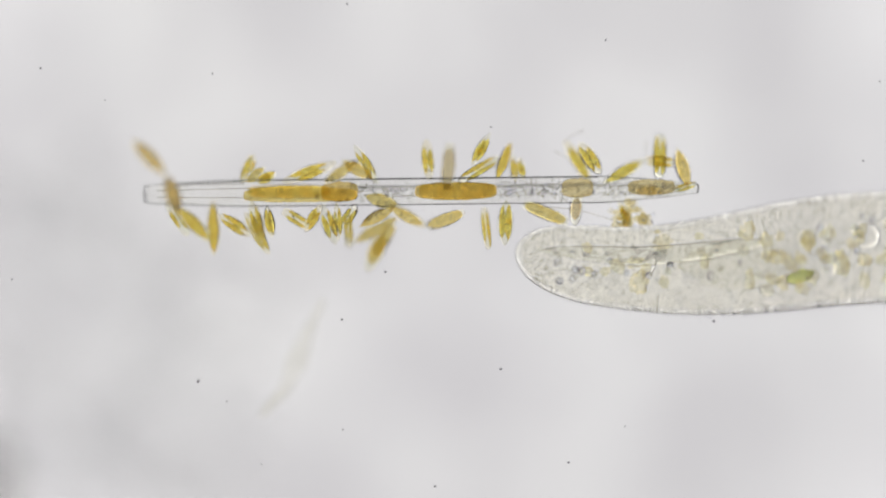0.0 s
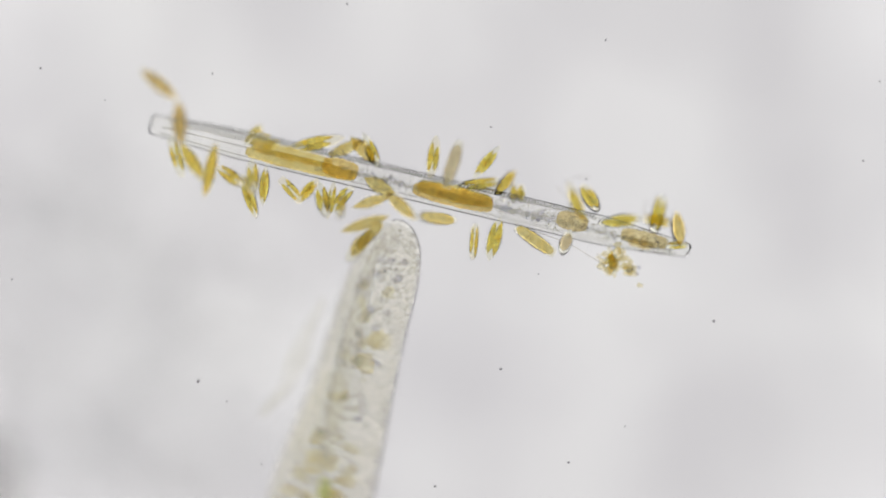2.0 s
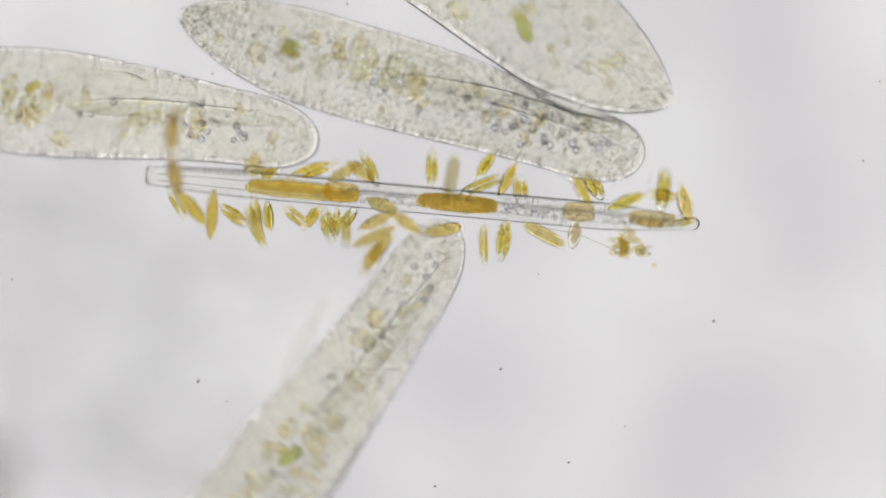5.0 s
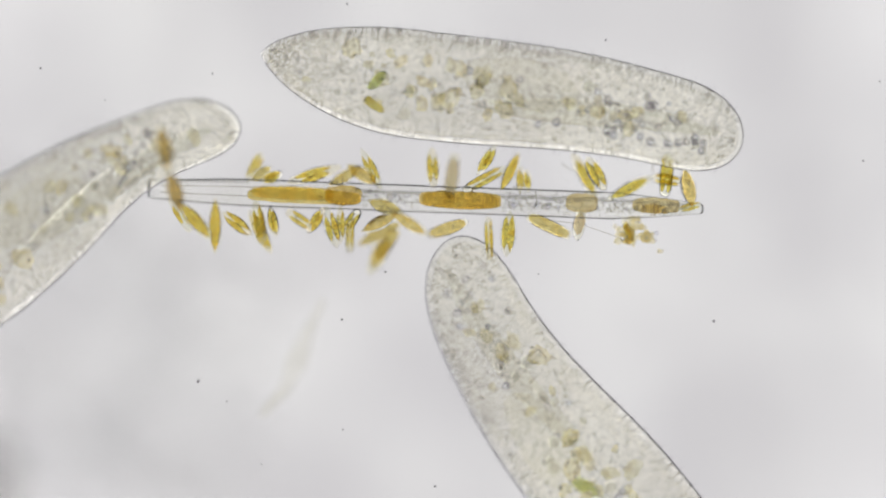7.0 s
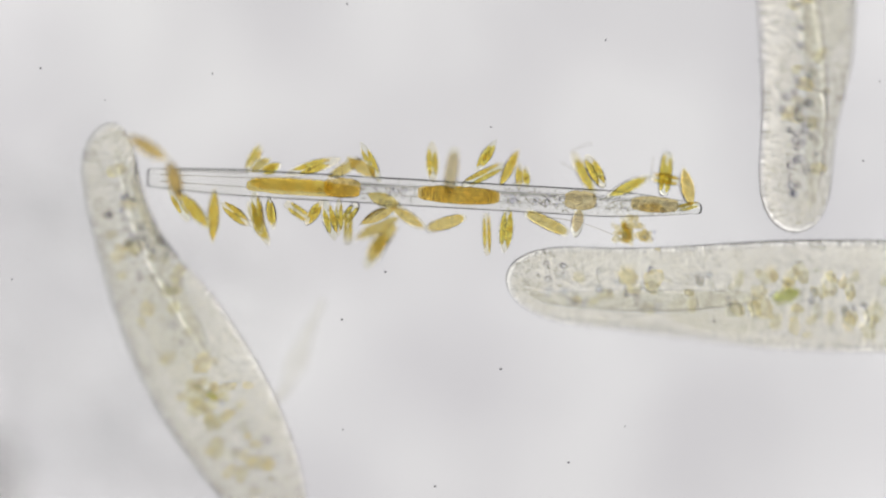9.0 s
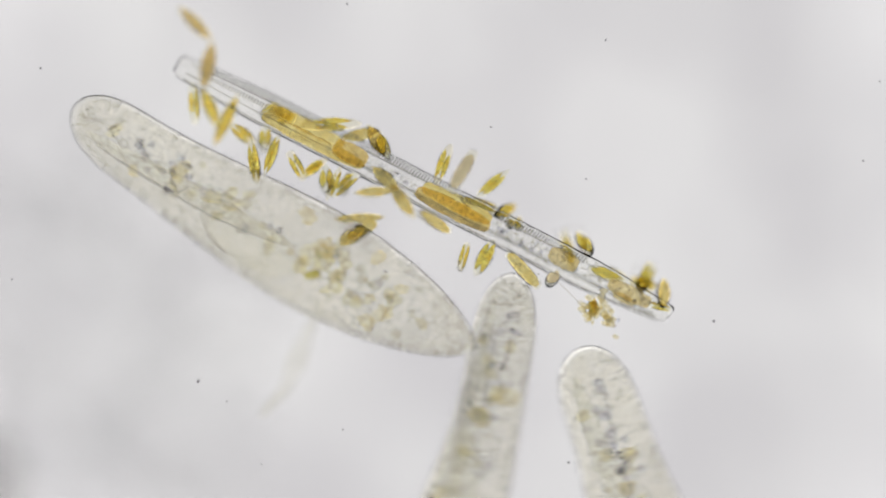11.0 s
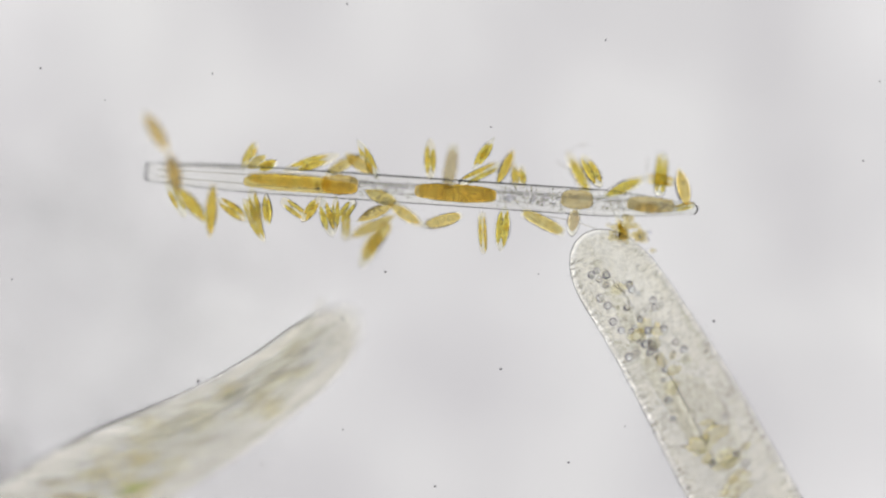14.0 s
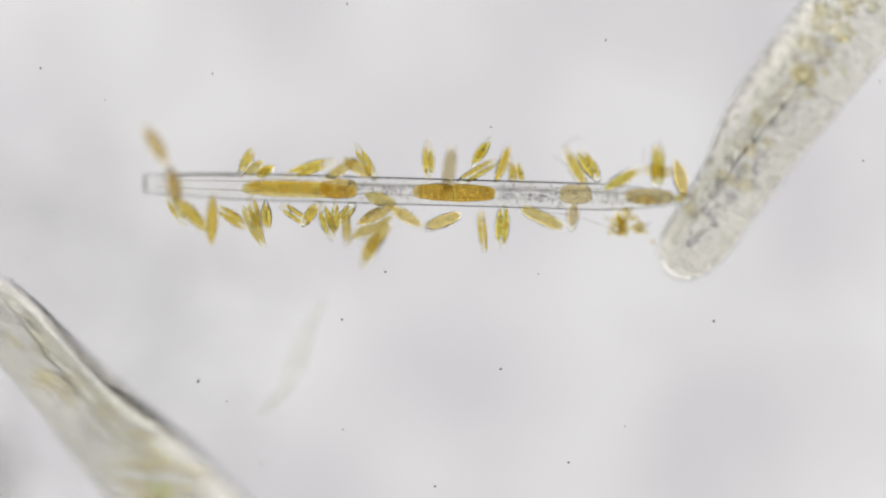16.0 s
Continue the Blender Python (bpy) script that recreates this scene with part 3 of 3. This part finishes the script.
# seconds, place of the front end, heading of the body from front to tail (clockwise), height, roll
ONE = (
    (0, 912, 450, -0.3, -0.1, -57), (0.5, 942, 461, -9.3, -0.1, -55), (0.8, 927, 501, -2.5, -0.1, 9), (1, 869, 507, 7.1, -0.1, 52),
    (1.2, 755, 416, 31.5, -0.1, 54), (1.5, 691, 389, 59.7, -0.1, 57), (1.6, 690, 391, 72.7, -0.1, 58), (2, 710, 390, 105.5, -0.1, 63),
    (2.3, 703, 411, 132.6, -0.1, -10), (2.5, 705, 441, 156.6, -0.1, -58), (2.7, 674, 429, 170.7, -0.1, -81), (2.9, 658, 430, 181.7, -0.1, -104),
    (3, 653, 435, 190.7, -0.1, -116), (3.3, 622, 436, 199.0, -0.1, -195), (3.5, 620, 428, 203.2, -0.1, -248), (4, 633, 440, 198.9, -0.1, -237),
    (4.1, 630, 440, 190.7, -0.1, -215), (4.3, 655, 447, 182.2, -0.1, -169), (4.5, 729, 459, 169.2, -0.1, -124), (4.7, 782, 417, 154.8, -0.1, -124),
    (5, 803, 396, 125.8, -0.1, -124), (5.2, 795, 396, 114.6, -0.1, -110), (5.8, 778, 406, 90.3, -0.1, -67), (6.6, 787, 417, 65.3, -0.1, -10),
    (7.3, 798, 431, 48.9, -0.1, 39), (7.5, 817, 433, 44.2, -0.1, 54), (7.7, 822, 447, 30.4, -0.1, 54), (8, 822, 449, 19.0, -0.1, 54),
    (8.2, 840, 458, 11.1, -0.1, 54), (8.8, 880, 483, 0.7, -0.1, 55), (9.6, 949, 513, 19.5, -0.1, 57), (10.3, 972, 514, 44.0, -0.1, 59),
    (10.5, 950, 499, 58.6, -0.1, 59), (10.7, 924, 497, 81.3, -0.1, 68), (11, 911, 484, 102.9, -0.1, 81), (11.1, 887, 485, 107.4, -0.1, 111),
    (11.3, 852, 539, 114.3, -0.1, 169), (11.5, 817, 593, 121.3, -0.1, 228), (11.7, 700, 590, 113.6, -0.1, 182), (12, 624, 747, 125.5, -0.1, 112),
    (12.1, 556, 697, 115.9, -0.1, 100), (12.3, 475, 610, 107.5, -0.1, 78), (12.5, 355, 509, 101.1, -0.1, 55), (12.6, 338, 465, 105.3, -0.1, 55),
    (12.8, 388, 414, 124.7, -0.1, 54), (12.9, 423, 417, 139.8, -0.1, 53), (13, 454, 439, 157.0, -0.1, 53), (13.2, 342, 455, 165.0, -0.1, 67),
    (13.3, 298, 614, 182.5, -0.1, 74), (13.4, 165, 735, 194.0, -0.1, 81), (13.5, 127, 761, 194.6, -0.1, 88), (13.7, 226, 779, 183.2, -0.1, 97),
    (13.8, 373, 766, 175.0, -0.1, 101), (13.9, 498, 668, 160.9, -0.1, 105), (14, 630, 560, 146.7, -0.1, 109), (14.1, 771, 410, 133.6, -0.1, 135),
    (14.2, 816, 359, 124.5, -0.1, 161), (14.3, 827, 356, 118.4, -0.1, 187), (14.4, 837, 351, 114.3, -0.1, 214), (14.5, 857, 402, 116.3, -0.1, 240),
    (14.6, 793, 474, 114.4, -0.1, 275), (14.7, 761, 423, 107.6, -0.1, 310), (14.8, 736, 423, 100.8, -0.1, 346), (15, 711, 418, 85.2, -0.1, 417),
    (15.2, 701, 423, 70.1, -0.1, 446), (15.3, 698, 430, 61.1, -0.1, 460), (15.4, 649, 501, 50.0, -0.1, 475), (15.5, 676, 715, 45.0, -0.1, 489),
    (15.6, 612, 779, 29.5, -0.1, 512), (15.7, 486, 814, 23.0, -0.1, 535), (15.8, 275, 778, 20.4, -0.1, 557), (15.9, 67, 662, 28.9, -0.1, 580),
    (16, -53, 498, 47.4, -0.1, 603),
)
TWO = (
    (0, 1500, -1400, -60.0, 0, 155), (2, 1005, -599, -51.8, 0, 155), (2.7, 827, -119, -49.6, 0, 155), (2.9, 787, 61, -57.6, 0, 155),
    (3, 772, 206, -61.6, 0, 155), (3.1, 752, 269, -64.1, 0, 168), (3.2, 736, 265, -69.5, 0, 181), (3.5, 633, 228, -78.8, 0, 219),
    (3.6, 631, 216, -87.7, 0, 228), (4, 649, 206, -124.3, 0, 263), (4.2, 615, 210, -140.7, 0, 320), (4.35, 601, 222, -146.7, 0, 363),
    (4.5, 586, 233, -152.7, 0, 407), (4.7, 556, 223, -164.2, 0, 408), (5, 565, 253, -173.0, 0.05, 409), (5.2, 545, 231, -177.3, 0.1, 402),
    (6, 496, 210, -195.2, 0.09, 372), (7.3, 410, 207, -217.8, 0.1, 324), (7.5, 402, 207, -224.1, 0.1, 317), (7.7, 363, 195, -239.1, 0.1, 312),
    (8, 305, 186, -252.6, 0.1, 304), (8.2, 255, 192, -264.5, 0.1, 306), (9, 184, 220, -294.3, 0.07, 310), (9.7, 215, 286, -323.8, -0.1, 315),
    (10.3, 235, 288, -334.1, -0.06, 318), (10.5, 215, 251, -332.0, -0.06, 320), (10.7, 193, 188, -326.5, -0.06, 356), (11, 130, 189, -328.8, -0.06, 410),
    (11.1, 94, 185, -328.5, -0.06, 446), (11.3, 45, 196, -327.9, -0.06, 517), (11.5, -5, 207, -327.4, -0.06, 589), (11.6, -57, 146, -321.0, -0.06, 571),
    (11.7, -85, 103, -315.0, -0.06, 554), (11.8, -140, 61, -311.1, -0.06, 537), (12, -187, -3, -301.2, -0.06, 502), (12.2, -228, -63, -289.1, -0.06, 510),
    (12.6, -420, -100, -278.0, -0.06, 510), (13.5, -640, -50, -265.0, 0.1, 510), (14.6, -250, -150, -245.0, 0.07, 510), (15.2, 170, -315, -241.0, 0.07, 510),
    (15.4, 375, -230, -221.0, 0.07, 510), (15.6, 570, -140, -200.0, 0.07, 510), (15.7, 750, -145, -193.0, 0.07, 510), (15.8, 855, -150, -190.0, 0.07, 510),
    (16, 1010, -290, -190.0, 0.07, 510),
)
THREE = (
    (0, 2300, -700, -90.0, 0, 50), (1.6, 1952, -418, -91.1, 0, 50), (2.3, 1553, -17, -91.5, 0, 50), (2.5, 1468, 38, -89.5, 0, 50),
    (2.7, 1305, 40, -83.9, 0, 54), (2.9, 1183, 53, -78.2, 0, 58), (3, 1170, 83, -75.9, 0, 60), (3.1, 1113, 122, -80.4, 0, 62),
    (3.2, 1065, 175, -83.8, 0, 65), (3.3, 1046, 243, -88.2, 0, 67), (3.5, 1012, 381, -100.0, 0, 72), (3.6, 1018, 378, -107.5, 0, 70),
    (4, 1059, 376, -128.4, 0, 60), (4.2, 1057, 356, -138.1, 0, 19), (4.5, 1082, 324, -150.3, 0, -44), (4.7, 1090, 301, -155.6, 0, 6),
    (5, 1140, 282, -162.6, 0, 79), (5.2, 1141, 273, -163.6, 0, 69), (6.2, 1256, 251, -167.8, 0, 20), (7.3, 1375, 251, -169.6, 0, -35),
    (7.5, 1416, 254, -169.1, 0, -45), (7.7, 1357, 239, -165.4, 0, -2), (8, 1373, 254, -160.7, 0, 62), (8.2, 1383, 295, -152.2, 0, 59),
    (8.7, 1407, 365, -114.4, 0, 52), (9.2, 1399, 446, -69.7, 0, 44), (9.8, 1280, 511, -21.7, 0, 35), (10.3, 1170, 529, 10.2, -0.05, 28),
    (10.5, 1132, 581, 24.2, -0.05, 25), (10.7, 1071, 603, 41.2, -0.05, 32), (11, 1026, 615, 69.2, -0.05, 42), (11.1, 997, 610, 77.3, -0.05, 22),
    (11.3, 998, 590, 92.3, -0.05, -19), (11.5, 999, 570, 107.4, -0.05, -59), (11.7, 993, 518, 111.7, -0.05, -79), (12, 1011, 475, 119.1, -0.05, -110),
    (12.25, 1047, 459, 120.8, -0.05, -164), (12.5, 1083, 443, 122.5, -0.05, -217), (12.8, 1063, 430, 109.2, -0.05, -232), (13, 1065, 428, 100.8, -0.05, -238),
    (13.5, 1044, 406, 78.0, -0.05, -240), (14, 1034, 413, 59.0, -0.05, -230), (14.5, 1030, 444, 33.2, -0.05, -226), (15, 1082, 482, 0.1, -0.05, -229),
    (15.2, 1111, 486, -16.8, 0, -226), (15.4, 1144, 499, -33.8, 0.05, -217), (15.5, 1162, 505, -40.2, 0.075, -208), (15.6, 1173, 507, -45.3, 0.1, -193),
    (15.8, 1181, 495, -51.4, 0.14, -155), (16, 1183, 488, -55.4, 0.14, -118),
)
FOUR = (
    (0, 2500, -1500, -60.0, 0, 450), (3, 2300, -1300, -50.0, 0, 450), (3.9, 1750, -500, -40.0, 0, 450), (4, 1358, -93, -34.0, 0, 450),
    (4.1, 1002, -15, -20.0, 0, 420), (4.2, 892, 4, 8.0, 0, 390), (4.3, 774, -108, 22.0, 0, 365), (4.4, 716, -152, 32.0, 0, 335),
    (4.5, 613, -256, 40.7, 0, 304), (4.6, 508, -287, 37.0, 0, 275), (4.8, 440, -277, 33.0, 0, 216), (5, 460, -216, 28.7, 0, 157),
    (5.2, 588, -207, 33.0, 0, 130), (5.6, 852, -142, 32.0, 0, 90), (6.2, 1344, -153, 25.0, 0, 60), (7, 2116, -285, 20.0, 0, 40),
    (16, 2816, -585, 20.0, 0, 40),
)
# oil droplets of the third paramecium: along the body, across it
DROPS = (
    (70, -27), (69, -15), (84, -19), (84, -5), (99, -14), (113, -34), (131, -30), (161, -36), (152, -3), (206, 8), (193, -18), (224, -9), (230, -29),
    (229, -43), (282, -1), (119, 21), (129, 20), (165, 42), (177, 38), (249, 38), (268, 44), (331, -25), (363, -34), (475, 29), (498, 34), (466, -14),
)
# seconds and direction of the swinging small diatom against its host
SWING = (
    (0.0, 133), (0.5, 136), (1.0, 148), (1.5, 165), (2.0, 154), (2.5, 154), (3.0, 164), (3.5, 157), (4.0, 150), (4.5, 100), (5.0, 89),
    (5.3, 88), (7.5, 112), (8.2, 130), (10.0, 185), (10.5, 198), (11.0, 162), (11.5, 159), (12.0, 143), (12.5, 126), (13.0, 123), (14.0, 125),
    (16.0, 123),
)


def swim(rows):
    out = []
    for t, u, v, a, z, roll in rows:
        p = place(u, v, z)
        out.append((t, pose(p.x, p.y, p.z, roll, 0, -a)))
    return out


build_setting()
colony = build_colony()
swinging = build_swinging(colony)
para_one = build_paramecium((843, 125, -23.22, -19.27, 0.7079, 0.689, 0.8011, 0.8978, 0.1872, 0.2803, -7.081, 0.3645, 0.3416, 0.2021, 1.765), 1, "grey clear paramecium with golden food specks, nudging the diatom", 28, 46, 1)
para_two = build_paramecium((831.7, 112.8, -32.7, -9.166, 0.6644, 0.7484, 0.5772, 0.6009, 0.1573, -10.65, -4.286, 0.7151, 0.1928, 0.1367, 0.6743), 2, "grey clear paramecium, slightly bent, golden specks in its rear", 22, 44, 1)
para_three = build_paramecium((866.7, 97.16, -6.015, -13.02, 0.8388, 0.8782, 0.68, 0.68, 0.1589, -3.09, 2.485, 0.4387, 0.1687, 0.1259, 2.109), 3, "grey clear paramecium with many round oil droplets in front", 12, 32, 2, drops=DROPS, turned=-230)
para_four = build_paramecium((834.6, 119.7, -50, -7.1, 0.777, 0.676, 0.663, 0.733, 0.16, 29.9, -2.5, 0.241, 0.269, 0.119, 1.42), 4, "pale smooth paramecium with few golden specks, gliding past", 20, 18, 1)
build_dust()
build_smudges()


def motions():
    walk(colony, [(t, Matrix.Translation(place(u, v)) @ pose(0, 0, 0, 0, 0, -a) @ pose(0, 0, 0, r) @ pose(0, 0, 0, 0, p) @ HOST_TILT) for t, u, v, a, r, p in HOST])
    walk(para_one, swim(ONE))
    walk(para_two, swim(TWO))
    walk(para_three, swim(THREE))
    walk(para_four, swim(FOUR))
    rest = swinging.matrix_basis.copy()
    rest.translation = (0, 0, 0)
    foot = Matrix.Translation(Vector((-443, 34, 82)) * K)
    walk(swinging, [(t, foot @ pose(0, 0, 0, 0, 0, a - 136.2) @ rest) for t, a in SWING])


motions()
